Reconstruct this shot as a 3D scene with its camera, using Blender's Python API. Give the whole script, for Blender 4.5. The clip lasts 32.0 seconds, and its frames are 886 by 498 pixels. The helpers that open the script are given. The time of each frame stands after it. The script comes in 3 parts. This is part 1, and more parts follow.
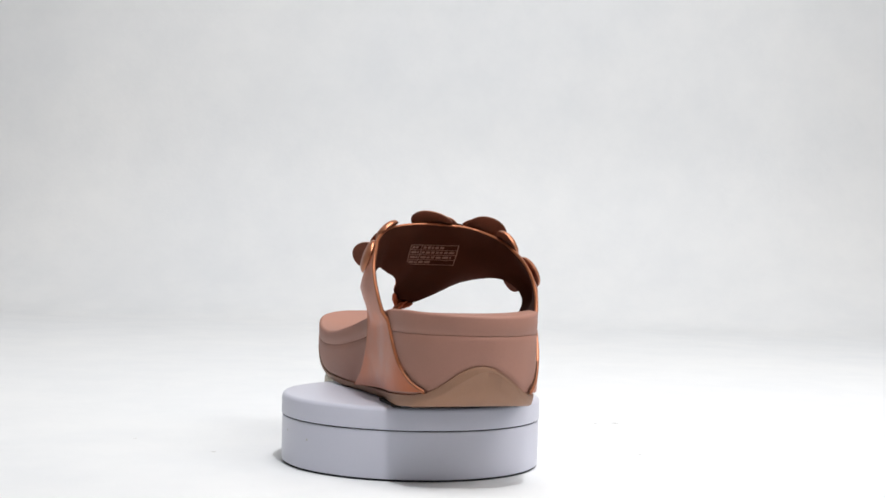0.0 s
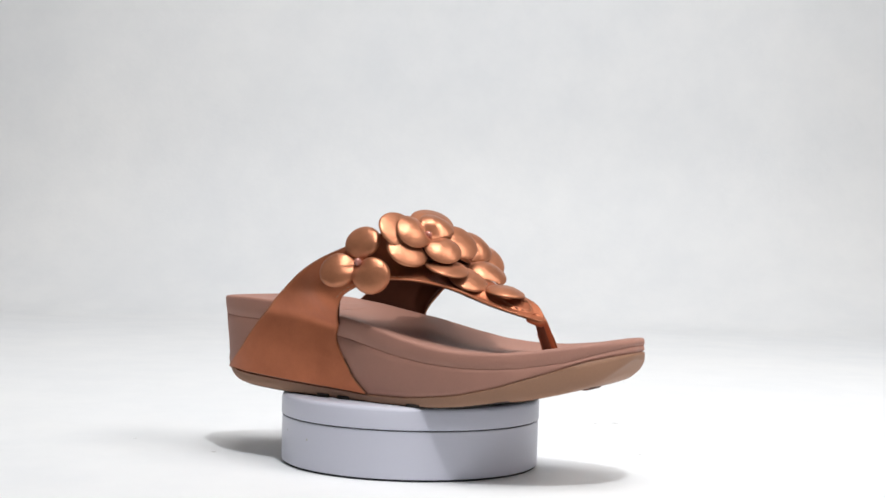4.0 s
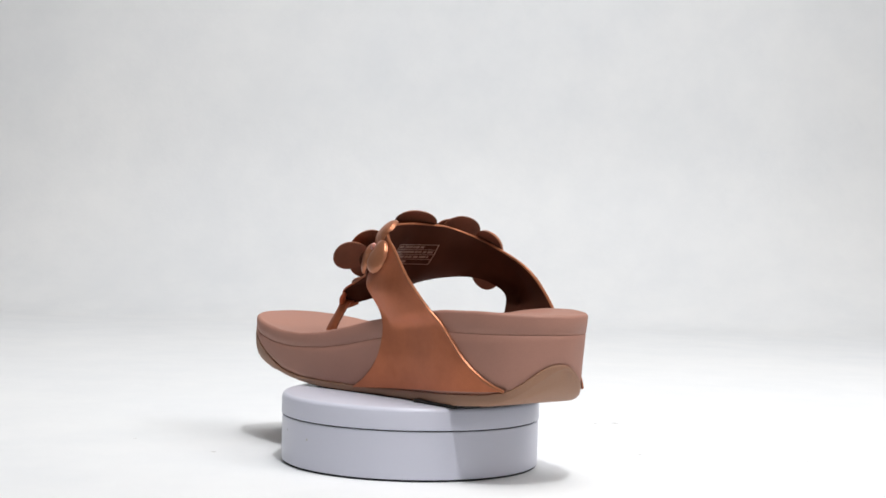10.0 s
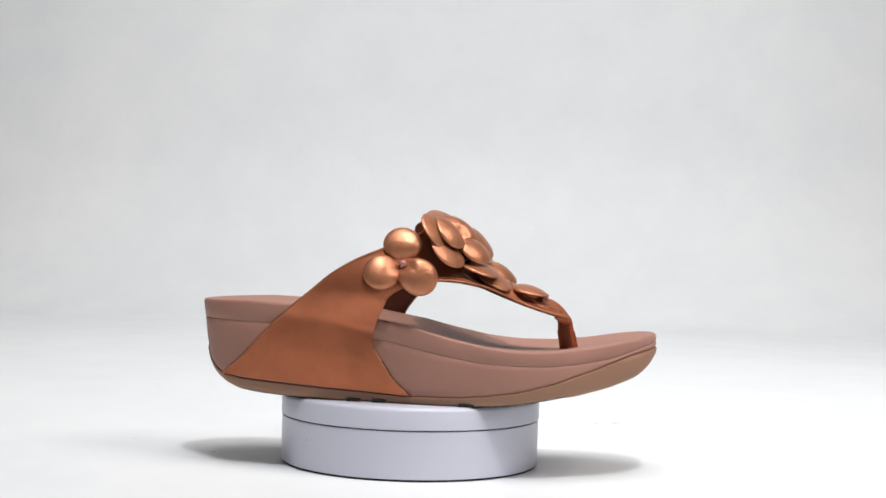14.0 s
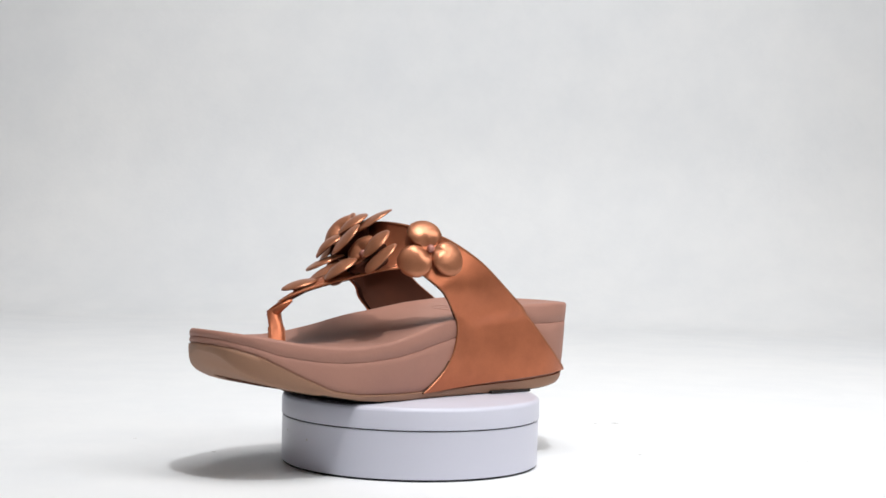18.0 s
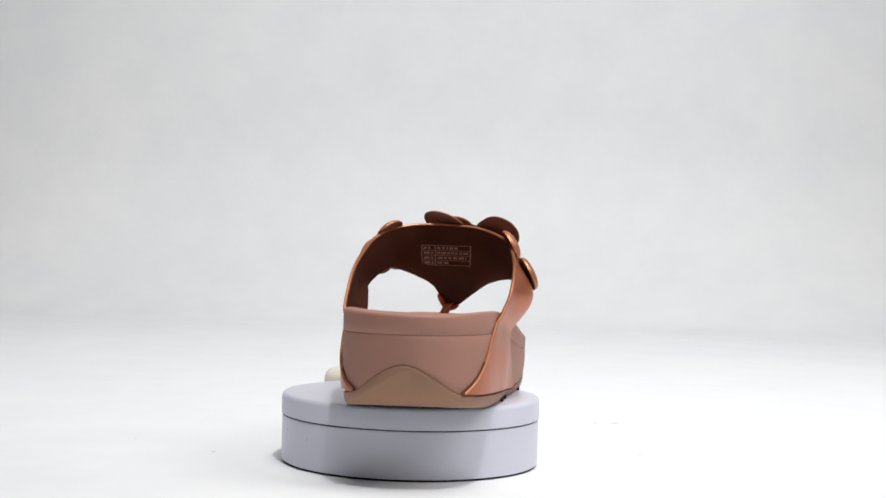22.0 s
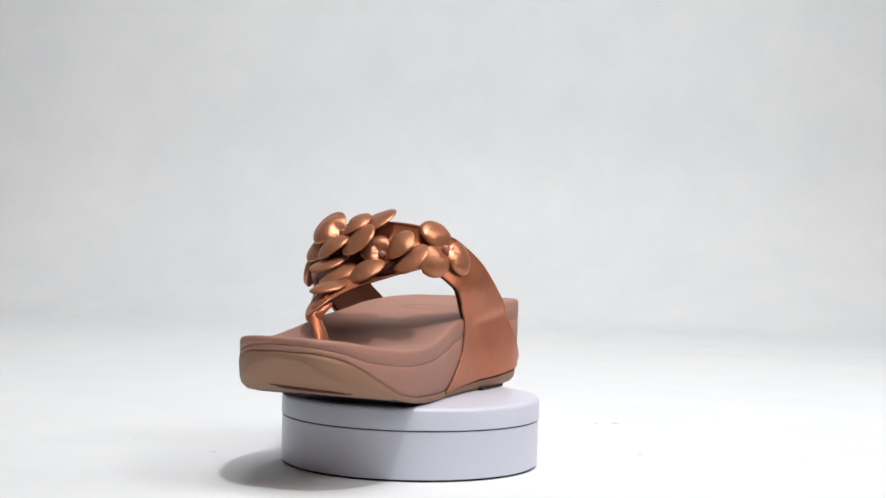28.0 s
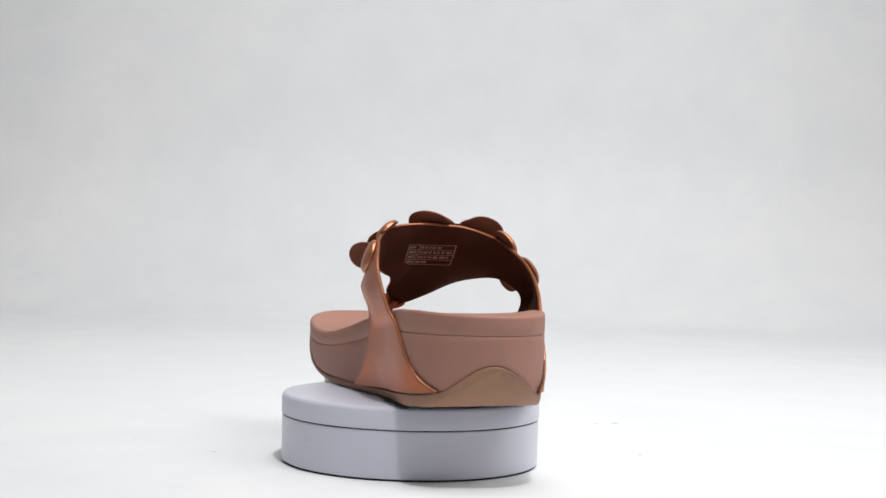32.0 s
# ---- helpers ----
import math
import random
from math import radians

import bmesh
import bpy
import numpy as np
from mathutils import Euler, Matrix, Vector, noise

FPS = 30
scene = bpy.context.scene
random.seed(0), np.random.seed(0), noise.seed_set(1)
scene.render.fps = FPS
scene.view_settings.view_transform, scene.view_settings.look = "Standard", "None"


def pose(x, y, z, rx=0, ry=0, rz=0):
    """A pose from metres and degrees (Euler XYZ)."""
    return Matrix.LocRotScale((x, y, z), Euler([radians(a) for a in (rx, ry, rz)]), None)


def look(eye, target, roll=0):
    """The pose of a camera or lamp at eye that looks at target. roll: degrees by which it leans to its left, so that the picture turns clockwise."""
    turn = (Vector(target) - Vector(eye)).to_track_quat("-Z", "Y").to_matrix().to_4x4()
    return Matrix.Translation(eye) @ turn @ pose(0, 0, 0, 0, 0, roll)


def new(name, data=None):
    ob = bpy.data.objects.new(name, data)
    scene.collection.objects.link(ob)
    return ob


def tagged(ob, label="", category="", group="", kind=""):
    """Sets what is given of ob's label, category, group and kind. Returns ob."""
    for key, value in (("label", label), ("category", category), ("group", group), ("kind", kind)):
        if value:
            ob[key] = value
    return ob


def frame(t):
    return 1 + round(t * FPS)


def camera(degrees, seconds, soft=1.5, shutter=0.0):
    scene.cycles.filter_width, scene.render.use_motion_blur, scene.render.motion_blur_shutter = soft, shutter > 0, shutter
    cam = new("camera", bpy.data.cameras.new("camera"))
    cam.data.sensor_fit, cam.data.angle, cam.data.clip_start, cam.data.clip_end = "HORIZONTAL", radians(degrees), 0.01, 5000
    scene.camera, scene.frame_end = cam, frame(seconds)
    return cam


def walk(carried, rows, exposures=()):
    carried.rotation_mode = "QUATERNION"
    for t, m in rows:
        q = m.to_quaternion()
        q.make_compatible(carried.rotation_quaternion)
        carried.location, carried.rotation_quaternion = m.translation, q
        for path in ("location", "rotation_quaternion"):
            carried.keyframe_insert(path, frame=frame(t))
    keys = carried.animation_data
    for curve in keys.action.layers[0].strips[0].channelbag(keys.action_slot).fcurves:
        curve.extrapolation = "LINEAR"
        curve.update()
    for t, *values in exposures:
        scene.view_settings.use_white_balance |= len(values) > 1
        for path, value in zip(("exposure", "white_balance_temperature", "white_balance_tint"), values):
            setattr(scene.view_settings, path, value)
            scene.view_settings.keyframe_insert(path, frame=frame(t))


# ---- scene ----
# ---- camera ----
T_END = 32.0
cam = camera(34.0, T_END, soft=1.6)
EYE = Vector((0.0, -0.82896, 0.13106))
AIM = EYE + Vector((0.019213, 1.0, -0.011268))
walk(cam, [(0.0, look(EYE, AIM, 1.609)), (T_END, look(EYE, AIM, 1.609))], exposures=[(0.0, 0.20), (6.0, 0.20), (12.0, 0.185), (18.0, 0.17), (24.0, 0.15), (T_END, 0.115)])

# ---- world and lamps: a table-top set with a bulb above, a diffused lamp beside it and an added fill ----
world = bpy.data.worlds.new("room_air")
scene.world = world
world.use_nodes = True
world.node_tree.nodes["Background"].inputs["Color"].default_value = (0.82, 0.9, 1.0, 1)
world.node_tree.nodes["Background"].inputs["Strength"].default_value = 0.1


def lamp(name, at, to, width, height, watts, colour, spread=180):
    data = bpy.data.lights.new(name, "AREA")
    data.shape, data.size, data.size_y, data.energy, data.color, data.spread = "RECTANGLE", width, height, watts, colour, radians(spread)
    ob = new(name, data)
    ob.matrix_world = look(at, to)
    return ob


lamp("key_lamp", (0.19, -0.70, 1.70), (0.12, 0.14, 0), 0.055, 0.055, 3.3, (0.97, 0.984, 1.0), 95)
lamp("side_lamp", (0.84, -0.40, 1.04), (0.1, 0.2, 0.0), 0.6, 0.6, 4.3, (1.0, 0.986, 0.97), 150)
# added fill with no known fixture: brightens the backdrop and softens shadows
lamp("backdrop_fill_lamp", (0.16, -0.14, 2.05), (0.16, 1.22, 0.0), 1.0, 1.0, 11.2, (1.0, 0.99, 0.982), 110)


# ---- materials ----
def shader(name, rough=0.5, metal=0.0, spec=0.5):
    mat = bpy.data.materials.new(name)
    mat.use_nodes = True
    tree = mat.node_tree
    node = tree.nodes["Principled BSDF"]
    node.inputs["Roughness"].default_value = rough
    node.inputs["Metallic"].default_value = metal
    node.inputs["Specular IOR Level"].default_value = spec
    return mat, tree, node


def noise_tex(tree, scale, detail=4.0, rough=0.55):
    coord = tree.nodes.new("ShaderNodeTexCoord")
    tex = tree.nodes.new("ShaderNodeTexNoise")
    tex.inputs["Scale"].default_value = scale
    tex.inputs["Detail"].default_value = detail
    tex.inputs["Roughness"].default_value = rough
    tree.links.new(coord.outputs["Object"], tex.inputs["Vector"])
    return tex


def ramp(tree, fac, stops):
    node = tree.nodes.new("ShaderNodeValToRGB")
    els = node.color_ramp.elements
    while len(els) < len(stops):
        els.new(0.5)
    for el, (at, col) in zip(els, stops):
        el.position, el.color = at, (*col, 1)
    tree.links.new(fac, node.inputs["Fac"])
    return node


def mixed(tree, kind, fac, a, b):
    node = tree.nodes.new("ShaderNodeMix")
    node.data_type, node.blend_type = "RGBA", kind
    node.inputs["Factor"].default_value = fac
    tree.links.new(a, node.inputs["A"])
    tree.links.new(b, node.inputs["B"])
    return node.outputs["Result"]


def bumped(tree, node, layers):
    """Relief from several height sources, each with its strength and depth in metres."""
    last = None
    for height, strength, depth in layers:
        b = tree.nodes.new("ShaderNodeBump")
        b.inputs["Strength"].default_value = strength
        b.inputs["Distance"].default_value = depth
        tree.links.new(height, b.inputs["Height"])
        if last is not None:
            tree.links.new(last, b.inputs["Normal"])
        last = b.outputs["Normal"]
    tree.links.new(last, node.inputs["Normal"])


def scaled(col, k):
    return tuple(min(1.0, c * k) for c in col)


def two_scale(name, col, rough, metal=0.0, spec=0.5, big=18.0, fine=900.0, spread=0.14, grain=0.25, depth=0.0004, fine_spread=0.06):
    mat, tree, node = shader(name, rough, metal, spec)
    broad, small = noise_tex(tree, big), noise_tex(tree, fine, 3.0)
    a = ramp(tree, broad.outputs["Fac"], [(0.3, scaled(col, 1 - spread)), (0.7, scaled(col, 1 + spread))])
    b = ramp(tree, small.outputs["Fac"], [(0.3, (1 - fine_spread,) * 3), (0.7, (1.0, 1.0, 1.0))])
    tree.links.new(mixed(tree, "MULTIPLY", 1.0, a.outputs["Color"], b.outputs["Color"]), node.inputs["Base Color"])
    r = ramp(tree, broad.outputs["Fac"], [(0.3, (max(0, rough - 0.06),) * 3), (0.7, (min(1, rough + 0.06),) * 3)])
    tree.links.new(r.outputs["Color"], node.inputs["Roughness"])
    bumped(tree, node, [(small.outputs["Fac"], grain, depth)])
    return mat


PETAL_BACK = two_scale("brown_leather_back", (0.20, 0.072, 0.04), 0.55, spec=0.35, big=60.0, spread=0.2, grain=0.3)
PINK = two_scale("dusty_pink_suede_leather", (0.392, 0.192, 0.142), 0.62, big=30.0, fine=1500.0, spread=0.06, grain=0.2)
TAN = two_scale("tan_rubber", (0.31, 0.162, 0.096), 0.58, big=25.0, fine=1200.0, spread=0.08, grain=0.15)
BRONZE = two_scale("bronze_metallic_leather", (0.485, 0.157, 0.076), 0.37, metal=0.6, spec=0.2, big=60.0, fine=1100.0, spread=0.12, grain=0.14, depth=0.0004)


def wrinkle(mat, scale, depth):
    """Adds soft creases to a leather on top of its grain."""
    tree = mat.node_tree
    node = tree.nodes["Principled BSDF"]
    tex = noise_tex(tree, scale, 2.0, 0.5)
    tex.inputs["Distortion"].default_value = 1.2
    b = tree.nodes.new("ShaderNodeBump")
    b.inputs["Strength"].default_value, b.inputs["Distance"].default_value = 0.3, depth
    tree.links.new(tex.outputs["Fac"], b.inputs["Height"])
    tree.links.new(node.inputs["Normal"].links[0].from_socket, b.inputs["Normal"])
    tree.links.new(b.outputs["Normal"], node.inputs["Normal"])


PETAL = two_scale("bronze_petal_leather", (0.52, 0.205, 0.105), 0.36, metal=0.6, big=70.0, fine=1300.0, spread=0.14, grain=0.25, depth=0.0004)
wrinkle(PETAL, 95.0, 0.0014)
wrinkle(PINK, 70.0, 0.0004)
wrinkle(BRONZE, 42.0, 0.0008)
EDGE = two_scale("copper_edge_binding", (0.40, 0.14, 0.062), 0.36, metal=0.5, big=80.0, fine=900.0, spread=0.15, grain=0.3)
LINING = two_scale("dark_brown_lining", (0.062, 0.0195, 0.0105), 0.8, spec=0.1, big=40.0, fine=1600.0, spread=0.2, grain=0.3)
DARK = two_scale("dark_sole", (0.02, 0.015, 0.012), 0.7, spec=0.3, big=60.0)
BEAD = two_scale("rosy_pearl", (0.47, 0.20, 0.16), 0.14, metal=0.1, big=200.0, spread=0.05, grain=0.0)
THREAD = two_scale("copper_thread", (0.46, 0.19, 0.095), 0.5, big=200.0)
SILVER = two_scale("silver_print", (0.30, 0.19, 0.15), 0.5, big=300.0, spread=0.15)
PLASTIC = two_scale("white_plastic", (0.64, 0.643, 0.735), 0.33, spec=0.45, big=14.0, fine=700.0, spread=0.015, grain=0.02, fine_spread=0.01)
GROOVE_SHADE = two_scale("brown_groove_shade", (0.09, 0.04, 0.025), 0.8, spec=0.2)
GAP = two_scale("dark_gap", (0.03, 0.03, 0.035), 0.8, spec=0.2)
CREAM = two_scale("cream_plastic", (0.80, 0.74, 0.63), 0.45, spread=0.03)
SPECK = two_scale("grey_speck", (0.55, 0.54, 0.52), 0.8)


def paper():
    mat, tree, node = shader("white_paper", 0.55, 0.0, 0.25)
    broad, blot, fibre = noise_tex(tree, 1.6, 3.0), noise_tex(tree, 14.0, 5.0, 0.65), noise_tex(tree, 420.0, 4.0)
    a = ramp(tree, broad.outputs["Fac"], [(0.3, (0.815, 0.828, 0.845)), (0.7, (0.872, 0.874, 0.874))])
    b = ramp(tree, blot.outputs["Fac"], [(0.35, (0.96, 0.965, 0.972)), (0.65, (1.0, 1.0, 1.0))])
    tree.links.new(mixed(tree, "MULTIPLY", 1.0, a.outputs["Color"], b.outputs["Color"]), node.inputs["Base Color"])
    crease = noise_tex(tree, 3.2, 2.0, 0.5)
    crease.noise_type = "RIDGED_MULTIFRACTAL"
    crease.inputs["Distortion"].default_value = 0.8
    bumped(tree, node, [(broad.outputs["Fac"], 0.25, 0.008), (crease.outputs["Fac"], 0.1, 0.006), (blot.outputs["Fac"], 0.2, 0.004), (fibre.outputs["Fac"], 0.1, 0.0004)])
    return mat


PAPER = paper()


# ---- mesh helpers; the shoe is drawn in millimetres ----
def spline(ctrl, n, closed=False):
    """Catmull-Rom curve through a few control points, n samples a span."""
    pts = [Vector(p) for p in ctrl]
    out = []
    m = len(pts)
    for i in range(m if closed else m - 1):
        if closed:
            p0, p1, p2, p3 = (pts[(i + k) % m] for k in (-1, 0, 1, 2))
        else:
            p0, p1, p2, p3 = pts[max(i - 1, 0)], pts[i], pts[i + 1], pts[min(i + 2, m - 1)]
        for k in range(n):
            t = k / n
            out.append(0.5 * (2 * p1 + (p2 - p0) * t + (2 * p0 - 5 * p1 + 4 * p2 - p3) * t * t + (3 * p1 - p0 - 3 * p2 + p3) * t ** 3))
    if not closed:
        out.append(pts[-1].copy())
    return out


def smooth01(t):
    t = min(1.0, max(0.0, t))
    return t * t * (3 - 2 * t)


def curve_of(xs, ys):
    """A smooth height profile through a few stations."""
    xs, ys = np.array(xs, float), np.array(ys, float)
    grid = np.linspace(xs[0], xs[-1], 600)
    val = np.interp(grid, xs, ys)
    pad = np.concatenate([np.full(12, val[0]) + (val[0] - val[1:13][::-1]), val, np.full(12, val[-1]) + (val[-1] - val[-13:-1][::-1])])
    val = np.convolve(pad, np.hanning(27)[1:-1] / np.hanning(27)[1:-1].sum(), "valid")
    return lambda x: float(np.interp(x, grid, val))


def mesh_part(name, verts, faces, mat, parent=None, label="", smooth=True, unit=0.001, sharp=40, under=None, under_from=0):
    """One mesh object; faces from under_from on take the second material."""
    me = bpy.data.meshes.new(name)
    me.from_pydata([tuple(c * unit for c in v) for v in verts], [], faces)
    me.materials.append(mat)
    if under is not None:
        me.materials.append(under)
        for f in me.polygons[under_from:]:
            f.material_index = 1
    bm = bmesh.new()
    bm.from_mesh(me)
    bmesh.ops.remove_doubles(bm, verts=bm.verts, dist=1e-7)
    bmesh.ops.dissolve_degenerate(bm, edges=bm.edges, dist=1e-8)
    bmesh.ops.recalc_face_normals(bm, faces=bm.faces)
    for f in bm.faces:
        f.smooth = smooth
    for e in bm.edges:
        if len(e.link_faces) == 2 and e.calc_face_angle(0) > radians(sharp):
            e.smooth = False
    bm.to_mesh(me)
    bm.free()
    ob = new(name, me)
    if parent is not None:
        ob.parent = parent
    if label:
        tagged(ob, label)
    return ob


def loft(rings, cap_start=False, cap_end=False, loop=True):
    """Skin a list of equal rings of points."""
    n = len(rings[0])
    verts = [p for r in rings for p in r]
    faces = []
    for i in range(len(rings) - 1):
        for j in range(n if loop else n - 1):
            a, b = i * n + j, i * n + (j + 1) % n
            faces.append((a, b, b + n, a + n))
    if cap_start:
        faces.append(tuple(range(n))[::-1])
    if cap_end:
        faces.append(tuple(range((len(rings) - 1) * n, len(rings) * n)))
    return verts, faces


def tube(path, radius, sides=10, flat=1.0):
    """A round (or flattened) tube along a path, with closed ends."""
    rings = []
    up = Vector((0.12, 0.2, 1)).normalized()
    for i, p in enumerate(path):
        d = (path[min(i + 1, len(path) - 1)] - path[max(i - 1, 0)]).normalized()
        s = d.cross(up)
        if s.length < 1e-4:
            s = d.cross(Vector((1, 0, 0)))
        s.normalize()
        u = s.cross(d)
        r = radius(i / (len(path) - 1)) if callable(radius) else radius
        rings.append([p + s * (r * math.cos(a)) + u * (r * flat * math.sin(a)) for a in (2 * math.pi * k / sides for k in range(sides))])
    return loft(rings, True, True)


def turned(profile, steps=96):
    """A solid of revolution from (radius, height) pairs, closed at both ends."""
    rings = [[Vector((r * math.cos(a), r * math.sin(a), z)) for a in (2 * math.pi * k / steps for k in range(steps))] for r, z in profile]
    return loft(rings, True, True)


# ---- the set: one paper sweep, floor into wall ----
def sweep():
    back, bend, side, front, top = 1.52, 0.30, 1.5, -1.6, 1.9
    prof = [(front, 0.0), (-0.6, 0.0), (-0.2, 0.0), (0.2, 0.0), (0.5, 0.0), (0.8, 0.0), (back - bend, 0.0)]
    prof += [(back - bend + bend * math.sin(a), bend - bend * math.cos(a)) for a in (radians(90 * k / 16) for k in range(1, 17))]
    prof += [(back, 0.5), (back, 1.0), (back, top)]
    xs = [-side + 2 * side * k / 200 for k in range(201)]

    def hang(x, z):
        """The hanging sheet's waves, and the two soft upright folds past which it falls back."""
        rise = smooth01((z - 0.02) / 0.1)
        return rise * (0.0035 * noise.noise((x * 2.2, z * 2.0, 3.0)) + 0.07 * max(0.0, x - 0.60) + 0.05 * max(0.0, -0.585 - x))

    rings = [[Vector((x, y + hang(x, z), z)) for x in xs] for y, z in prof]
    verts, faces = loft(rings, loop=False)
    ob = mesh_part("backdrop", verts, faces, PAPER, unit=1.0)
    solid = ob.modifiers.new("thickness", "SOLIDIFY")
    solid.thickness, solid.offset = 0.002, 1
    return tagged(ob, "seamless white paper sweep, faintly creased, floor into wall", "backdrop", kind="structure")


sweep()


def room():
    """Unseen walls, ceiling and floor added round the set, pale to bounce fill light."""
    mat = two_scale("pale_wall_paint", (0.80, 0.80, 0.80), 0.8, big=3.0, fine=120.0, spread=0.03)
    white = two_scale("white_ceiling_paint", (0.82, 0.82, 0.82), 0.8, big=3.0, fine=120.0, spread=0.02)
    wood = two_scale("grey_floor", (0.55, 0.54, 0.52), 0.6, big=4.0, fine=150.0, spread=0.08)

    def slab(name, lo, hi, m, label, category):
        verts = [(x, y, z) for z in (lo[2], hi[2]) for y in (lo[1], hi[1]) for x in (lo[0], hi[0])]
        faces = [(0, 2, 3, 1), (4, 5, 7, 6), (0, 1, 5, 4), (2, 6, 7, 3), (0, 4, 6, 2), (1, 3, 7, 5)]
        tagged(mesh_part(name, verts, faces, m, smooth=False, unit=1.0), label, category, kind="structure")

    w, d, b, h, low = 2.3, -2.6, 2.2, 2.6, -0.75
    slab("wall_north", (-w, b, low), (w, b + 0.1, h), mat, "added unseen wall behind the paper, pale to bounce fill", "wall")
    slab("wall_south", (-w, d - 0.1, low), (w, d, h), mat, "added unseen wall, pale to bounce fill", "wall")
    slab("wall_west", (-w - 0.1, d - 0.1, low), (-w, b + 0.1, h), mat, "added unseen wall, pale to bounce fill", "wall")
    slab("wall_east", (w, d - 0.1, low), (w + 0.1, b + 0.1, h), mat, "added unseen wall, pale to bounce fill", "wall")
    slab("ceiling", (-w - 0.1, d - 0.1, h), (w + 0.1, b + 0.1, h + 0.1), white, "added unseen ceiling, white to bounce fill", "ceiling")
    slab("floor", (-w - 0.1, d - 0.1, low - 0.1), (w + 0.1, b + 0.1, low), wood, "added unseen floor, pale grey to bounce fill", "floor")
    slab("table_top", (-1.5, -1.6, -0.035), (1.5, 1.55, -0.004), white, "white table under the paper", "table")


room()

# ---- turntable ----
DISC_R, SEAM_Z, TOP_Z = 0.0730, 0.0267, 0.0390


def make_turntable():
    thing = tagged(new("turntable"), "round white plastic motorised display turntable on paper", "turntable")
    r = DISC_R
    verts, faces = turned([(r - 0.006, 0.0010), (r - 0.0010, 0.0010), (r - 0.0002, 0.0014),
                           (r, 0.006), (r, SEAM_Z - 0.0006), (r - 0.0003, SEAM_Z - 0.0003), (r - 0.003, SEAM_Z - 0.0003)])
    mesh_part("base", verts, faces, PLASTIC, thing, unit=1.0)
    # near-black ring inside the seam, its colour standing for the gap's shade
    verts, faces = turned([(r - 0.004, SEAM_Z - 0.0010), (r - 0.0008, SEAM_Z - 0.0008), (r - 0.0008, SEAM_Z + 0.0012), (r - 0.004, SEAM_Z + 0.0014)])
    mesh_part("gap_shade_ring", verts, faces, GAP, thing, "dark ring painted as shade in the gap under the platter", unit=1.0)
    verts, faces = turned([(r - 0.012, 0.0), (r - 0.0012, 0.0), (r - 0.0008, 0.0003), (r - 0.0008, 0.0013), (r - 0.012, 0.0013)])
    mesh_part("foot_ring", verts, faces, GAP, thing, "dark rubber foot ring", unit=1.0)
    verts, faces = turned([(0.0, SEAM_Z + 0.0004), (r - 0.003, SEAM_Z + 0.0004), (r - 0.0001, SEAM_Z + 0.0004), (r + 0.0004, SEAM_Z + 0.0008), (r + 0.0004, TOP_Z - 0.0024),
                           (r - 0.0001, TOP_Z - 0.0011), (r - 0.0010, TOP_Z - 0.0003), (r - 0.0024, TOP_Z), (0.0, TOP_Z)], 128)
    platter = mesh_part("platter", verts, faces, PLASTIC, thing, "smooth white turning platter", unit=1.0)
    return thing, platter


turntable, platter = make_turntable()

# ---- sandal: profiles along its length, in millimetres, x to the toe, y to the inner side ----
OUTLINE = spline([(137.6, -2), (135.0, 13.0), (122.4, 25.8), (102, 32.6), (70, 35.8), (38, 33.8), (5, 28.8), (-28, 27.3), (-60, 30), (-84, 29.3), (-102, 22),
                  (-113, 10.5), (-118.8, -5), (-117.2, -18), (-108, -31), (-84, -44), (-46, -51.8), (-15, -55.0), (8, -59.4), (30, -62.2), (55, -64.1),
                  (81, -59.2), (97, -51.6), (116.2, -41), (131, -27.2), (137, -13.4)], 9, True)
OUTLINE = [Vector((p.x, p.y)) for p in OUTLINE]
rim_z = curve_of((-119, -87, -60, -35, -10, 5, 25, 44, 62, 83, 102, 122, 138), (89.3, 90.2, 89.3, 86.5, 82.0, 79.3, 74.2, 70.3, 68.6, 69.0, 71.2, 74.8, 77.0))
seam_z = curve_of((-119, -68, -40, -7, 22, 41, 60, 75, 92, 112, 125, 138), (79.0, 78.0, 75.5, 70.8, 64.6, 61.7, 60.5, 60.3, 61.5, 64.8, 69.2, 73.2))
low_z = curve_of((-119, -116, -112, -108, -104, -98, -93, -80, -68, -50, -36, 0, 31, 50, 65, 80, 89, 91, 111, 126, 133, 136, 138),
                 (67, 60.8, 53.6, 48.4, 45.6, 42.7, 41.0, 39.5, 38.8, 38.1, 37.9, 37.7, 37.8, 38.4, 40.0, 42.5, 44.3, 43.8, 48.6, 53.8, 58.6, 62, 65.5))
line_a = curve_of((-119, -112, -102, -95, -56, 2, 31, 63, 82, 102, 122, 131, 138), (63, 60.5, 50.8, 47.6, 44.6, 42.0, 42.0, 43.0, 46.0, 54.4, 64.4, 67.9, 69.7))
line_b = curve_of((-119, -112, -102, -95, -56, 2, 31, 61, 81, 103, 120, 130, 138), (63, 60.5, 50.6, 47.4, 45.0, 42.0, 42.4, 46.0, 51.0, 58.6, 65.1, 68.0, 69.7))


def half_y(x, inner):
    """The outline's y at a station, on the inner or the outer side."""
    near = [(abs(p.x - x), p.y) for p in OUTLINE if (p.y > -5) == inner]
    near.sort()
    (d0, y0), (d1, y1) = near[0], near[1]
    return (y0 * d1 + y1 * d0) / max(d0 + d1, 1e-6)


def normal_2d(i):
    n = len(OUTLINE)
    d = OUTLINE[(i + 1) % n] - OUTLINE[i - 1]
    return Vector((d.y, -d.x)).normalized()


NORMALS = [normal_2d(i) for i in range(len(OUTLINE))]
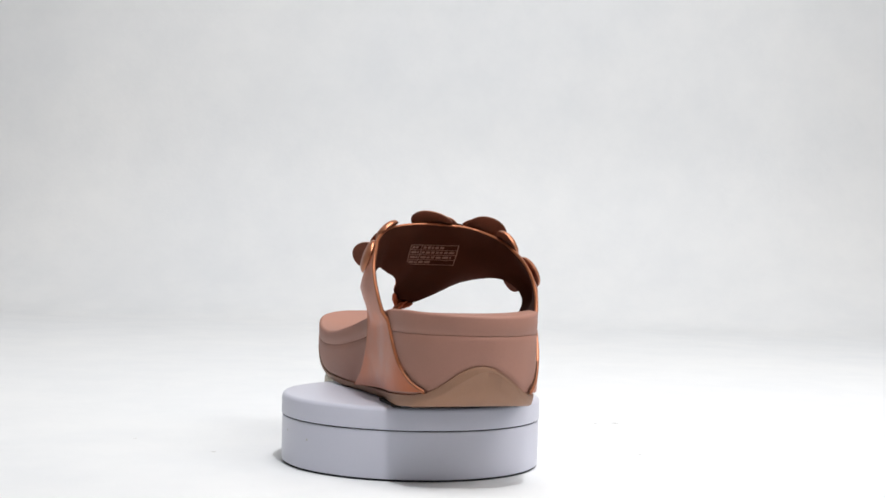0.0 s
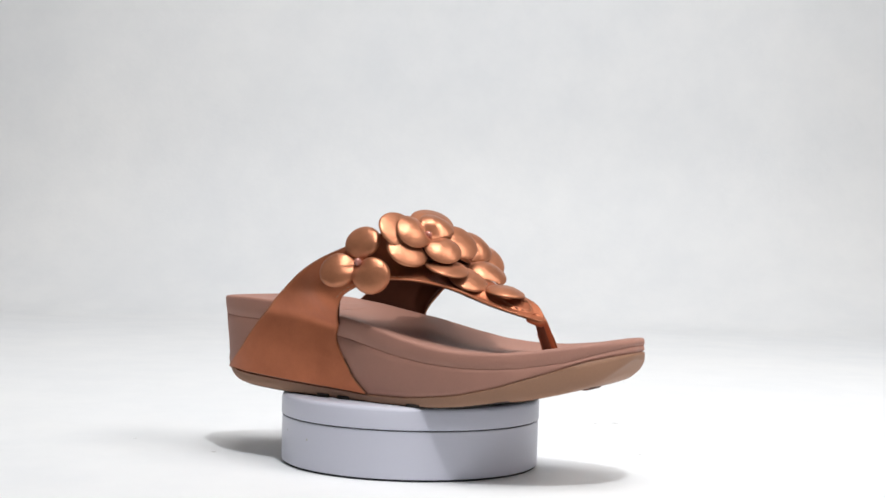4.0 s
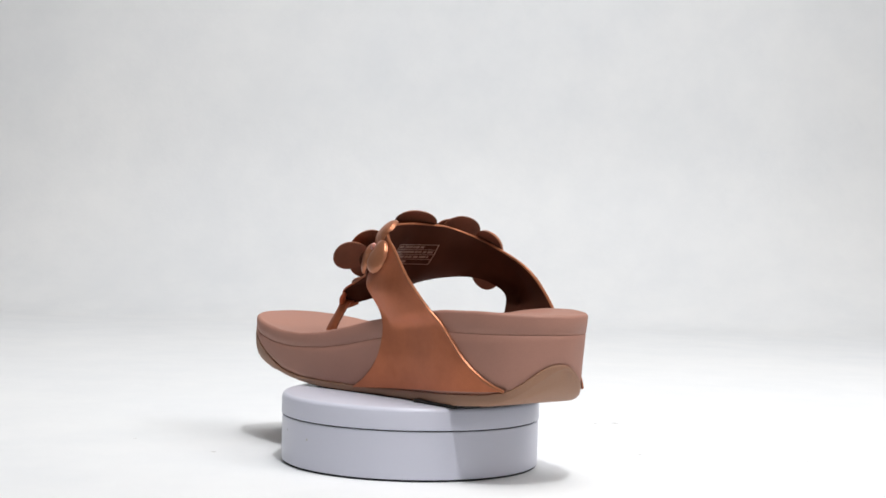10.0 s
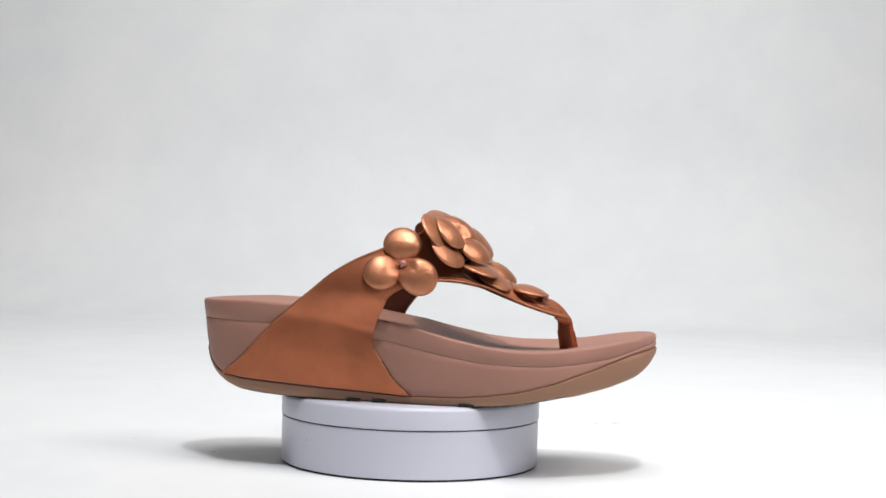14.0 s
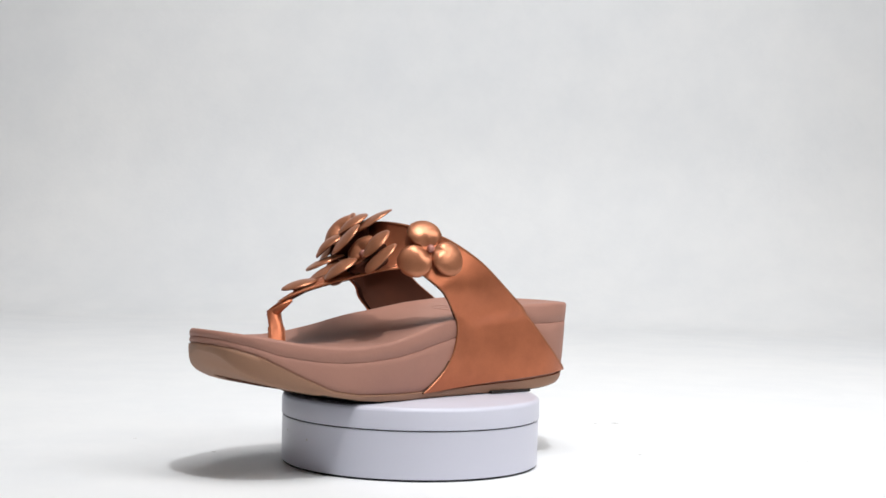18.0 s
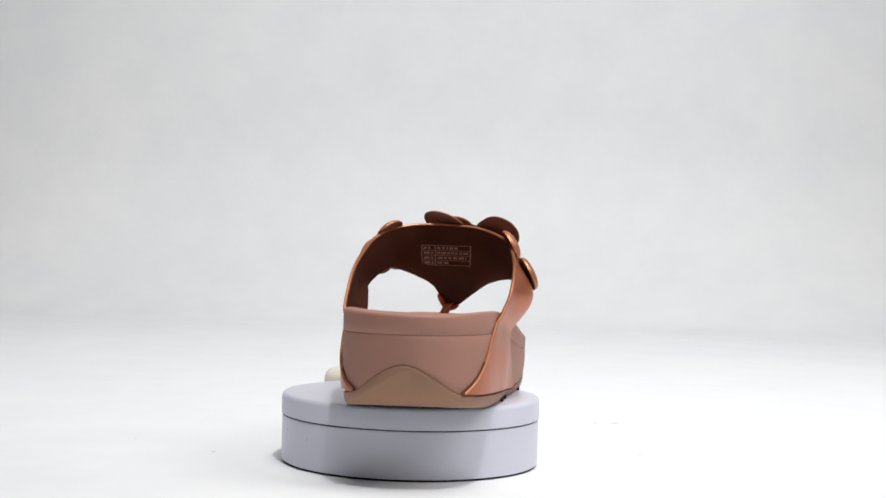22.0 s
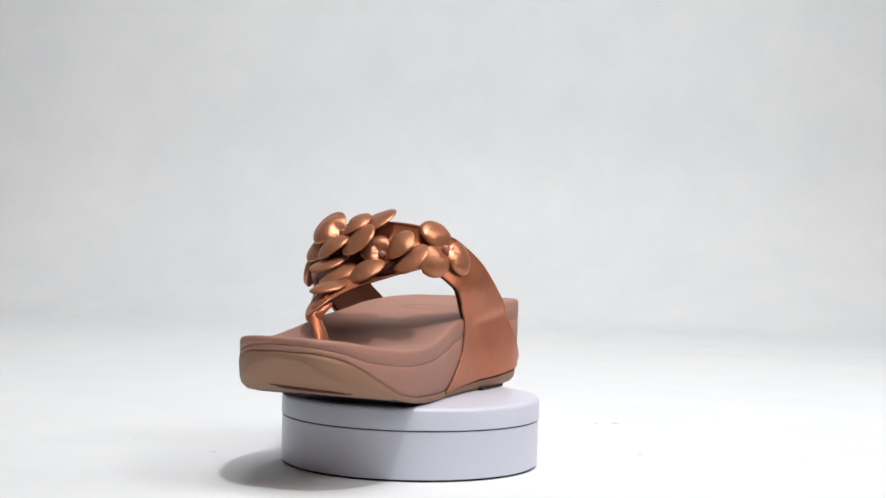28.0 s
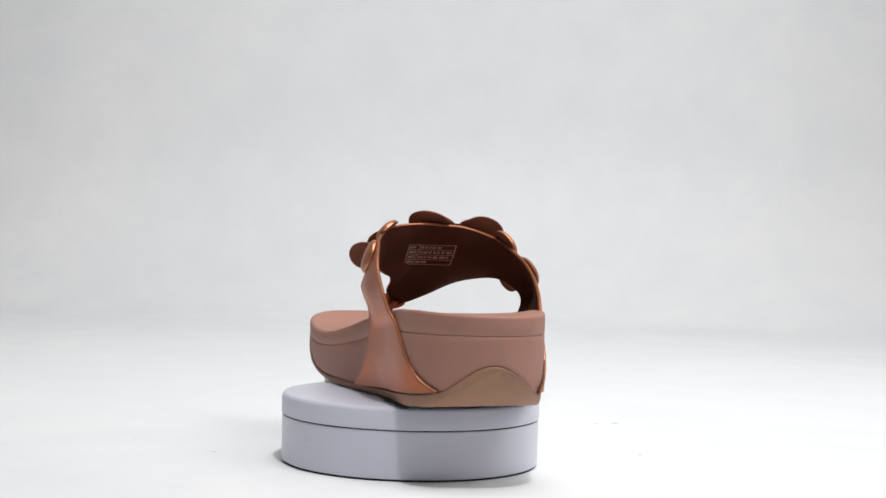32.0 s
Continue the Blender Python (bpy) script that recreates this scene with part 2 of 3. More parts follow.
MID_Y = curve_of((-119, -84, -44, 20, 80, 120, 138), (-5, -7.5, -15.5, -18.5, -15, -6, -3))


def wall_inset(x, z):
    """How far the side has drawn in below the rim."""
    f = min(1.0, max(0.0, (rim_z(x) - z) / (rim_z(x) - 38.0)))
    heel = 3.2 * smooth01((-94.0 - x) / 24.0) * min(1.0, max(0.0, (rim_z(x) - z) / 26.0))
    return -0.35 * math.sin(math.pi * f) + 2.0 * f ** 2.4 + heel


def ring_at(zf, extra=0.0):
    """A ring round the shoe at the height zf(point), pushed out by extra."""
    out = []
    for p, n in zip(OUTLINE, NORMALS):
        z = zf(p)
        q = p + n * (extra - wall_inset(p.x, z))
        out.append(Vector((q.x, q.y, z)))
    return out


def line_z(p):
    w = min(1.0, max(0.0, (p.y + 35) / 50))
    side = line_b(p.x) * (1 - w) + line_a(p.x) * w
    # round the back the outsole rises in a bell between the two wings
    off = p.y + 3.0
    bell = 48.2 + 15.6 * math.cos(0.5 * math.pi * min(1.0, off / 27.0 if off > 0 else -off / 33.0)) ** 1.25
    k = smooth01((-93.0 - p.x) / 10.0)
    return side * (1 - k) + bell * k


def shrunk(ring, s, zf):
    """The ring drawn in towards the shoe's middle line."""
    out = []
    for q in ring:
        cx = min(100.0, max(-82.0, q.x))
        c = Vector((cx, MID_Y(cx)))
        x, y = c.x + (q.x - c.x) * s, c.y + (q.y - c.y) * s
        out.append(Vector((x, y, zf(Vector((x, y)), s))))
    return out


def ring_low(k, extra):
    """A ring on the outsole's side, k of the way up from the underside."""
    out = []
    for p, n in zip(OUTLINE, NORMALS):
        top = line_z(p)
        foot = p - n * wall_inset(p.x, top)
        rise = max(0.0, top - low_z(foot.x)) * k
        q = p + n * (extra - wall_inset(p.x, low_z(foot.x) + rise))
        out.append(Vector((q.x, q.y, min(top, low_z(foot.x) + rise))))
    return out


def dish(q, s):
    """The footbed's top: hollowed in the middle, deeper at the heel, with a soft rim."""
    cup = 1.2 + 0.9 * math.exp(-((q.x + 70) / 45) ** 2) + 1.6 * math.exp(-((q.x - 45) / 40) ** 2)
    toe = 1.0 * math.exp(-((q.x - 92) / 22) ** 2)
    return rim_z(q.x) - (cup + toe) * (1 - s ** 3)


def make_sole(shoe):
    top = ring_at(lambda p: rim_z(p.x) - 1.0, -0.6)
    rings = [ring_at(lambda p: seam_z(p.x) - 0.2, -1.2), ring_at(lambda p: seam_z(p.x) + 0.05, -0.45), ring_at(lambda p: seam_z(p.x) + 0.4, -0.05),
             ring_at(lambda p: 0.5 * (seam_z(p.x) + rim_z(p.x)), 0.2), ring_at(lambda p: rim_z(p.x) - 1.7, 0.2), ring_at(lambda p: rim_z(p.x) - 0.8, -0.1),
             ring_at(lambda p: rim_z(p.x) - 0.2, -0.7), ring_at(lambda p: rim_z(p.x), -1.7)]
    base = rings[-1]
    rings += [shrunk(base, s, dish) for s in (0.975, 0.94, 0.88, 0.78, 0.64, 0.48, 0.32, 0.16, 0.0)]
    verts, faces = loft(rings)
    footbed = mesh_part("footbed", verts, faces, PINK, shoe, "dusty pink padded footbed", sharp=60)
    rings = [ring_at(lambda p: line_z(p) - 1.5, -1.6), ring_at(lambda p: line_z(p), -1.0), ring_at(lambda p: line_z(p) + 0.8, -0.1)]
    rings += [ring_at(lambda p, k=k: line_z(p) + 0.8 + (seam_z(p.x) - line_z(p) - 1.6) * k, 0.25 * math.sin(math.pi * k) - 0.1) for k in (0.15, 0.3, 0.5, 0.7, 0.85)]
    rings += [ring_at(lambda p: seam_z(p.x) - 0.4, -0.05), ring_at(lambda p: seam_z(p.x) - 0.05, -0.4), ring_at(lambda p: seam_z(p.x) + 0.15, -1.4)]
    verts, faces = loft(rings)
    mesh_part("midsole", verts, faces, PINK, shoe, "dusty pink wrapped wedge midsole", sharp=60)
    rings = [ring_at(lambda p: line_z(p) - 0.1, -2.0), ring_at(lambda p: line_z(p), -0.5), ring_at(lambda p: line_z(p) - 0.5, 0.35), ring_low(0.75, 0.4), ring_low(0.5, 0.3),
             ring_low(0.25, 0.1), ring_low(0.08, -0.5), ring_low(0.0, -1.6)]
    base = rings[-1]
    rings += [shrunk(base, s, lambda q, s: low_z(q.x)) for s in (0.93, 0.82, 0.66, 0.48, 0.3, 0.14, 0.0)]
    verts, faces = loft(rings)
    outsole = mesh_part("outsole", verts, faces, TAN, shoe, "tan rubber rocker outsole curving up at toe and heel", sharp=60)
    outsole.data.materials.append(DARK)
    for f in outsole.data.polygons:
        if f.normal.z < -0.8 and abs(f.center.x) < 0.088:
            f.material_index = 1
    return footbed, outsole


def make_emboss(footbed):
    """A faint oval with a bar pressed into the heel of the footbed."""
    def on_bed(x, y):
        half = abs(half_y(x, y > MID_Y(x)) - MID_Y(x))
        return Vector((x, y, dish(Vector((x, y)), min(1.0, abs(y - MID_Y(x)) / half)) + 0.02))

    ring = [on_bed(-40 + 7.5 * math.cos(a), -9 + 19 * math.sin(a)) for a in (2 * math.pi * k / 48 for k in range(49))]
    verts, faces = tube(ring, 0.16, 6)
    mesh_part("embossed_oval", verts, faces, PINK, footbed)
    bar = [on_bed(-40, -9 + 13 * (k / 8 - 1)) for k in range(17)]
    verts, faces = tube(bar, 0.25, 6, 0.6)
    mesh_part("embossed_bar", verts, faces, PINK, footbed)


def make_tread(outsole):
    """Dark slots where the tread opens at the side, a black slab and bars that shade grooves under the toe."""
    def block(name, x0, x1, y0, y1, z0, z1, mat, tilt=0.0, label=""):
        c = Vector(((x0 + x1) / 2, (y0 + y1) / 2, (z0 + z1) / 2))
        m = Matrix.Translation(c) @ Matrix.Rotation(tilt, 4, "Y")
        b, hx, hy, hz = 0.35, (x1 - x0) / 2, (y1 - y0) / 2, (z1 - z0) / 2
        rings = []
        for z, d in ((-hz, b), (-hz + b, 0), (hz - b, 0), (hz, b)):
            x, y = hx - d, hy - d
            rings.append([m @ Vector(q) for q in ((-x, -y, z), (x, -y, z), (x, y, z), (-x, y, z))])
        verts, faces = loft(rings, True, True)
        mesh_part(name, verts, faces, mat, outsole, label, smooth=False)

    for x in (-30.2, -16.2):
        yb = half_y(x, False)
        block("tread_slot", x, x + 7.6, yb + 0.3, yb + 4, 37.75, 39.6, DARK, label="dark slot in the tread")
    for x in (31.0,):
        yb = half_y(x, False)
        block("tread_slot", x, x + 8, yb + 0.6, yb + 5, 37.7, 39.5, DARK, label="dark slot in the tread")
    block("tread_slot", -68, -37, half_y(-50, True) - 5, half_y(-50, True) - 0.8, 37.75, 39.6, DARK, label="dark slot in the tread")
    # the black slab that carries the shoe ends in an arc under the ball of the foot
    flank = [(x, half_y(x, True) - 3.5) for x in range(-54, 50, 8)]
    flank += [(51 + 13 * math.cos(radians(a)), -13 + 41 * math.sin(radians(a))) for a in range(75, -80, -10)]
    flank += [(x, half_y(x, False) + 4.5) for x in range(40, -56, -8)]
    verts, faces = loft([[Vector((x, y, z)) for x, y in flank] for z in (37.72, 38.4, 41.4)], True, True)
    mesh_part("black_slab", verts, faces, DARK, outsole, "black slab under the middle of the sole", smooth=False)
    # grooves are not cut: thin proud bars carry their shade as dark brown
    for (xa, ya), (xb, yb) in (((118.5, -22), (109.5, 17)), ((113.5, -20), (107.3, 20))):
        path = [Vector((xa + (xb - xa) * k / 12, ya + (yb - ya) * k / 12, 0)) for k in range(13)]
        for p in path:
            p.z = low_z(p.x) - 0.1
        verts, faces = tube(path, lambda f: 0.25 + 0.5 * math.sin(math.pi * f) ** 0.5, 6)
        mesh_part("groove_shade_bar", verts, faces, GROOVE_SHADE, outsole, "narrow brown bar painted as a groove's shade under the toe")


# ---- upper: two wings that meet over the instep and run down to the toe post ----
PAIRS = [((-101, 23, 49.5), (16, 33, 41)), ((-92, 28, 54.5), (8, 33, 46)), ((-80, 31, 64), (0, 33, 53)), ((-67, 32, 76.5), (-5.5, 32.5, 61)),
         ((-55, 32.2, 87.5), (-8.3, 27.6, 70)), ((-45, 32.2, 95.5), (-8.6, 26.0, 79)), ((-33.5, 31.4, 105), (-5, 27.6, 87)), ((-24.8, 29.6, 112.4), (1, 29.0, 94.6)),
         ((-15, 26.2, 119.5), (6.6, 28.0, 100)), ((-4, 22, 126), (17, 17.5, 109)), ((7, 13, 131.3), (32, 11, 107.8)), ((12, 3, 133.6), (46, 0, 103)),
         ((13, -6, 134.3), (64, -6.5, 98)), ((13.2, -13, 134.4), (81, -10, 91.8)), ((13.2, -18, 134.2), (88.2, -17.2, 84.0)), ((13, -24, 133.9), (79.5, -23.2, 86.2)),
         ((12, -32, 133.4), (62, -30, 92)), ((10, -41, 131.3), (43, -41, 100.3)), ((3, -50, 127), (24, -53, 104)), ((-10, -54.6, 121), (6, -58.6, 102.8)),
         ((-26, -56.4, 113.8), (-7, -63.3, 96.5)), ((-39, -56.4, 106), (-11.0, -64, 89.2)), ((-50, -55, 97), (-14.6, -58.4, 81)), ((-60, -51.8, 89), (-17.0, -55.7, 72.5)),
         ((-70, -49, 80), (-14.8, -55.8, 65)), ((-80, -46, 69.5), (-8.8, -56.6, 56)), ((-90, -42, 58.5), (-4.6, -57.4, 50)), ((-101.5, -35, 49), (4, -59, 42.5))]


def strap_grid(nu=6, nv=26):
    rear, front = spline([a for a, b in PAIRS], nu), spline([b for a, b in PAIRS], nu)
    rows = []
    for i, (a, b) in enumerate(zip(rear, front)):
        u = i / (len(rear) - 1) * (len(PAIRS) - 1)
        w = smooth01((u - 8) / 4) * smooth01((20 - u) / 4)
        c = a.lerp(b, 0.4 + 0.1 * (1 - w)) + Vector((-12.8, 0, -11.4)) * w
        row = []
        for k in range(nv + 1):
            v = k / nv
            p = a * (1 - v) ** 2 + c * (2 * v * (1 - v)) + b * v * v
            p.y += (2.0 * math.exp(-((u - 6.2) / 1.9) ** 2) - 5.0 * math.exp(-((u - 20.7) / 1.5) ** 2)) * math.sin(math.pi * v ** 1.3)
            p.z += 4.2 * math.exp(-((u - 14.2) / 1.3) ** 2) * math.sin(math.pi * max(0.0, v - 0.45) / 0.55)
            inner = u < 14
            edge = half_y(p.x, inner) + (0.1 if inner else -0.1)
            if -112 < p.x < 30:
                inset = max(0.0, wall_inset(p.x, min(p.z, rim_z(p.x))))
                edge += -inset if inner else inset
                lift = smooth01((p.z - rim_z(p.x) + 2) / 12)
                target = max(p.y, edge) if inner else min(p.y, edge)
                hug = edge * (1 - smooth01((p.z - rim_z(p.x) + 8) / 8)) + target * smooth01((p.z - rim_z(p.x) + 8) / 8)
                p.y = hug * (1 - lift) + p.y * lift
            row.append(p)
        rows.append(row)
    return rows


def strap_normals(rows):
    n, m = len(rows), len(rows[0])
    out = []
    for i in range(n):
        line = []
        for k in range(m):
            du = rows[min(i + 1, n - 1)][k] - rows[max(i - 1, 0)][k]
            dv = rows[i][min(k + 1, m - 1)] - rows[i][max(k - 1, 0)]
            line.append(du.cross(dv).normalized())
        out.append(line)
    return out


GRID = strap_grid()
GRID_N = strap_normals(GRID)
if GRID_N[20][12].y < 0:
    GRID_N = [[-q for q in line] for line in GRID_N]
THICK = 1.35


def make_upper(shoe):
    n, m = len(GRID), len(GRID[0])
    outer = [[p + q * (THICK + 0.25 * noise.noise(p * 0.05)) for p, q in zip(r, s)] for r, s in zip(GRID, GRID_N)]
    inner = [[p + q * 0.1 for p, q in zip(r, s)] for r, s in zip(GRID, GRID_N)]
    verts, faces = loft(outer, loop=False)
    base = len(verts)
    verts += [p for r in inner for p in r]
    ring = [(i, 0) for i in range(n)] + [(n - 1, k) for k in range(1, m)] + [(i, m - 1) for i in range(n - 2, -1, -1)] + [(0, k) for k in range(m - 2, 0, -1)]
    for (a, b), (c, d) in zip(ring, ring[1:] + ring[:1]):
        faces.append((a * m + b, c * m + d, base + c * m + d, base + a * m + b))
    for i in range(n - 1):
        for k in range(m - 1):
            a = base + i * m + k
            faces.append((a, a + m, a + m + 1, a + 1))
    upper = mesh_part("strap", verts, faces, BRONZE, shoe, "bronze metallic leather thong strap", sharp=50)
    lin_a = [[p + q * 0.02 for p, q in zip(r, s)] for r, s in zip(GRID, GRID_N)]
    lin_b = []
    for i, (r, s) in enumerate(zip(GRID, GRID_N)):
        u = i / (n - 1) * (len(PAIRS) - 1)
        pad = 2.4 * (math.exp(-((u - 6.9) / 1.5) ** 2) + math.exp(-((u - 20.6) / 1.5) ** 2))
        lin_b.append([p - q * (0.5 + pad * smooth01((k / (m - 1) - 0.62) / 0.33)) for k, (p, q) in enumerate(zip(r, s))])
    verts, faces = loft(lin_b, loop=False)
    base = len(verts)
    verts += [p for r in lin_a for p in r]
    for (a, b), (c, d) in zip(ring, ring[1:] + ring[:1]):
        faces.append((a * m + b, c * m + d, base + c * m + d, base + a * m + b))
    mesh_part("lining", verts, faces, LINING, shoe, "dark brown lining under the strap")
    for name, k, wide in (("rear_piping", 0, 0.95), ("front_piping", m - 1, 0.55)):
        path = [GRID[i][k] + GRID_N[i][k] * 0.75 for i in range(n)]
        verts, faces = tube(path, wide, 8)
        mesh_part(name, verts, faces, EDGE, shoe, "copper bound edge of the strap")
    # thin dark tubes draw the shadow line between wing and sole
    for k, nxt, rows in ((m - 1, m - 2, range(0, 17)), (0, 1, range(0, 10)), (m - 1, m - 2, range(n - 16, n)), (0, 1, range(n - 10, n))):
        path = [GRID[i][k] + (GRID[i][k] - GRID[i][nxt]).normalized() * (1.0 if k == 0 else 0.7) + GRID_N[i][k] * 0.3 for i in rows]
        verts, faces = tube(path, 0.6, 6)
        mesh_part("seam_shade", verts, faces, GROOVE_SHADE, upper, "dark tube painted as shade where the wing enters the sole")
    return upper


def make_post(shoe):
    """The tongue's end folds down into a flat post with rolled edges."""
    path = spline([(83.6, -15.8, 86.6), (85.8, -15.2, 84.6), (86.8, -13.4, 81.2), (87.4, -10.9, 76.6), (88.8, -8.0, 70), (89.6, -6.2, 64.5), (89.9, -5.7, 60)], 5)
    rings, edges, inner = [], ([], []), []
    back, across = Vector((-0.3, -0.954, 0)), Vector((0.954, -0.3, 0))
    for i, p in enumerate(path):
        f = i / (len(path) - 1)
        wy = 3.9 - 0.1 * smooth01(f * 2.4)
        d = (path[min(i + 1, len(path) - 1)] - path[max(i - 1, 0)]).normalized()
        turn = smooth01(f * 3 + 0.35)
        s = Vector((0.95 * turn, 1 - 1.14 * turn, 0)).normalized()
        u = d.cross(s).normalized()
        wy = wy + 1.4 * f
        rings.append([p + s * (wy * math.cos(a)) + u * ((2.5 - 0.5 * smooth01(f * 2)) * math.sin(a) + 0.22 * math.sin(3 * a + 9 * f)) for a in (2 * math.pi * k / 20 for k in range(20))])
        edges[0].append(p + s * wy)
        edges[1].append(p - s * wy)
        inner.append([p + back * (2.2 - 0.4 * f) + across * (2.9 * math.cos(a)) + back * (1.1 * math.sin(a)) for a in (2 * math.pi * k / 12 for k in range(12))])
    verts, faces = loft(rings, True, True)
    post = mesh_part("toe_post", verts, faces, BRONZE, shoe, "folded bronze leather toe post")
    for e in edges:
        verts, faces = tube(e[15:], 0.5, 8)
        mesh_part("rolled_edge", verts, faces, EDGE, post)
    roll = spline([(78.5, -9.4, 91.2), (83.6, -11.4, 87.6), (86.9, -14.6, 83.6), (86.4, -18.2, 83.2), (81.0, -21.8, 84.8)], 5)
    verts, faces = tube(roll, lambda f: 0.7 + 1.7 * math.sin(math.pi * f) ** 0.8, 10)
    mesh_part("rolled_tip", verts, faces, BRONZE, post, "rolled leather end of the tongue")
    # bronze in shade on the post's inner face, put in as a brown slip
    verts, faces = loft(inner[4:], True, True)
    mesh_part("post_shade", verts, faces, PETAL_BACK, post, "inner face of the toe post, its shade painted brown")


def surface(u, v, lift):
    """A point on the strap by its two grid measures, lifted off along the normal."""
    i, k = min(int(u), len(GRID) - 2), min(int(v), len(GRID[0]) - 2)
    fu, fv = u - i, v - k
    p = GRID[i][k].lerp(GRID[i + 1][k], fu).lerp(GRID[i][k + 1].lerp(GRID[i + 1][k + 1], fu), fv)
    return p + GRID_N[i][k].lerp(GRID_N[i + 1][k + 1], 0.5) * lift


def make_stitches(shoe):
    """Short thread stitches just inside the strap's front edge and across the folded tip."""
    verts, faces = [], []

    def stitch(a, b):
        v, f = tube([a, a.lerp(b, 0.5), b], 0.26, 5)
        base = len(verts)
        verts.extend(v)
        faces.extend([tuple(base + q for q in g) for g in f])

    m = len(GRID[0])
    dist, step, u = 0.0, 2.6, 54.0
    last = surface(u, m - 2.6, THICK + 0.15)
    start = last
    while u < 124:
        u += 0.05
        p = surface(u, m - 2.6, THICK + 0.15)
        dist += (p - last).length
        last = p
        if dist > step:
            stitch(start.lerp(p, 0.15), start.lerp(p, 0.8))
            start, dist = p, 0.0
    mesh_part("stitching", verts, faces, THREAD, shoe, "copper stitches along the tongue's edge")
    verts.clear()
    faces.clear()
    mid, half, near, far = 14 * 6 + 1.0, 5.2, m - 6.4, m - 2.4
    patch = [[surface(mid + half * (2 * i / 12 - 1), near + (far - near) * k / 6, THICK + (0.7 if 0 < i < 12 and 0 < k < 6 else 0.1)) for k in range(7)] for i in range(13)]
    pv, pf = loft(patch, loop=False)
    folded = mesh_part("folded_tip", pv, pf, BRONZE, shoe, "folded and stitched end of the strap")
    rim = [(-0.85, near + 0.5), (0.85, near + 0.5), (0.85, far - 0.4), (-0.85, far - 0.4)]
    for (ua, va), (ub, vb), n in zip(rim, rim[1:] + rim[:1], (6, 3, 6, 3)):
        for k in range(n):
            a, b = [surface(mid + half * (ua + (ub - ua) * q), va + (vb - va) * q, THICK + 0.95) for q in ((k + 0.12) / n, (k + 0.8) / n)]
            stitch(a, b)
    mesh_part("tip_stitching", verts, faces, THREAD, folded, "copper stitches round the folded tip")


def make_label(shoe):
    """A silver printed table on the lining: ruled frame and unreadable rows of print."""
    spots = [(surface(u, v, -0.62), u, v) for u in np.linspace(60, 108, 97) for v in np.linspace(0, 14, 113)]

    def at(y, z):
        return min(spots, key=lambda q: (q[0].y - y) ** 2 + (q[0].z - z) ** 2)[0]

    def place(a, b):
        top, low = 122.8, 110.6
        return at(-2.2 - 29.0 * a, top + (low - top) * b)

    corners = {}
    for i in range(25):
        for k in range(17):
            corners[i, k] = place(i / 24, k / 16)

    def spot(a, b):
        x, y = a * 24, b * 16
        i, k = min(int(x), 23), min(int(y), 15)
        return corners[i, k].lerp(corners[i + 1, k], x - i).lerp(corners[i, k + 1].lerp(corners[i + 1, k + 1], x - i), y - k)

    verts, faces = [], []

    def strip(a0, b0, a1, b1, w):
        """A raised bar between two places of the label, w its half height."""
        n = max(2, int(abs(a1 - a0) * 16) + 1)
        along = abs(a1 - a0) > abs(b1 - b0)
        base = len(verts)
        back = Vector((-0.16, 0, -0.1))
        for j in range(n + 1):
            f = j / n
            a, b = a0 + (a1 - a0) * f, b0 + (b1 - b0) * f
            da, db = (0, w) if along else (w * 0.42, 0)
            lo, hi = spot(max(0, a - da), max(0, b - db)), spot(min(1, a + da), min(1, b + db))
            verts.extend([lo, hi, hi + back, lo + back])
        for j in range(n):
            o = base + 4 * j
            for q in range(4):
                faces.append((o + q, o + (q + 1) % 4, o + 4 + (q + 1) % 4, o + 4 + q))
        faces.append((base, base + 1, base + 2, base + 3))
        o = base + 4 * n
        faces.append((o + 3, o + 2, o + 1, o))

    for b in (0.02, 0.26, 0.5, 0.74, 0.98):
        strip(0.0, b, 1.0, b, 0.012)
    for a in (0.01, 0.27, 0.99):
        strip(a, 0.02, a, 0.98, 0.02)
    rnd = random.Random(4)
    for row, ends in enumerate((0.74, 0.95, 0.9, 0.55)):
        b = 0.14 + 0.24 * row
        for lo, hi in ((0.05, 0.23), (0.31, ends)):
            a = lo
            while a < hi - 0.02:
                w = min(rnd.uniform(0.04, 0.13), hi - a)
                strip(a, b, a + w, b, 0.05)
                a += w + 0.025
    mesh_part("printed_label", verts, faces, SILVER, shoe, "silver printed size table on the lining", smooth=False)


# ---- flowers of domed leather petals ----
def petal_mesh(radius, dome, seed, puffed):
    """A puffed round petal: domed above, a rolled rim, slightly hollow below."""
    rnd = random.Random(seed)
    a0, wob = rnd.uniform(0, 6.28), rnd.uniform(0.015, 0.035)
    steps = 36
    if puffed:
        prof = [(0.0, dome)] + [(radius * math.sin(radians(a)) ** 0.9, dome * (0.02 + 0.98 * math.cos(radians(a)))) for a in (14, 28, 42, 55, 66, 75, 82, 87)]
    else:
        prof = [(0.0, dome)] + [(radius * f, dome * (1 - f ** 2.2) + 0.25) for f in (0.15, 0.3, 0.45, 0.6, 0.73, 0.84, 0.92, 0.97)]
    prof += [(radius * 1.0, -0.05), (radius * 1.015, -0.45), (radius * 0.99, -0.85), (radius * 0.93, -0.75), (radius * 0.6, -0.2), (0.0, 0.1)]
    rings = []
    for r, z in prof:
        ring = []
        for k in range(steps):
            a = 2 * math.pi * k / steps
            rr = r * (1 + wob * math.sin(2 * a + a0) + 0.5 * wob * math.sin(3 * a + 2 * a0))
            bend = -0.35 * (rr / radius) ** 2 * math.cos(2 * (a - a0))
            ring.append(Vector((rr * math.cos(a), rr * math.sin(a), z + bend)))
        rings.append(ring)
    return loft(rings)


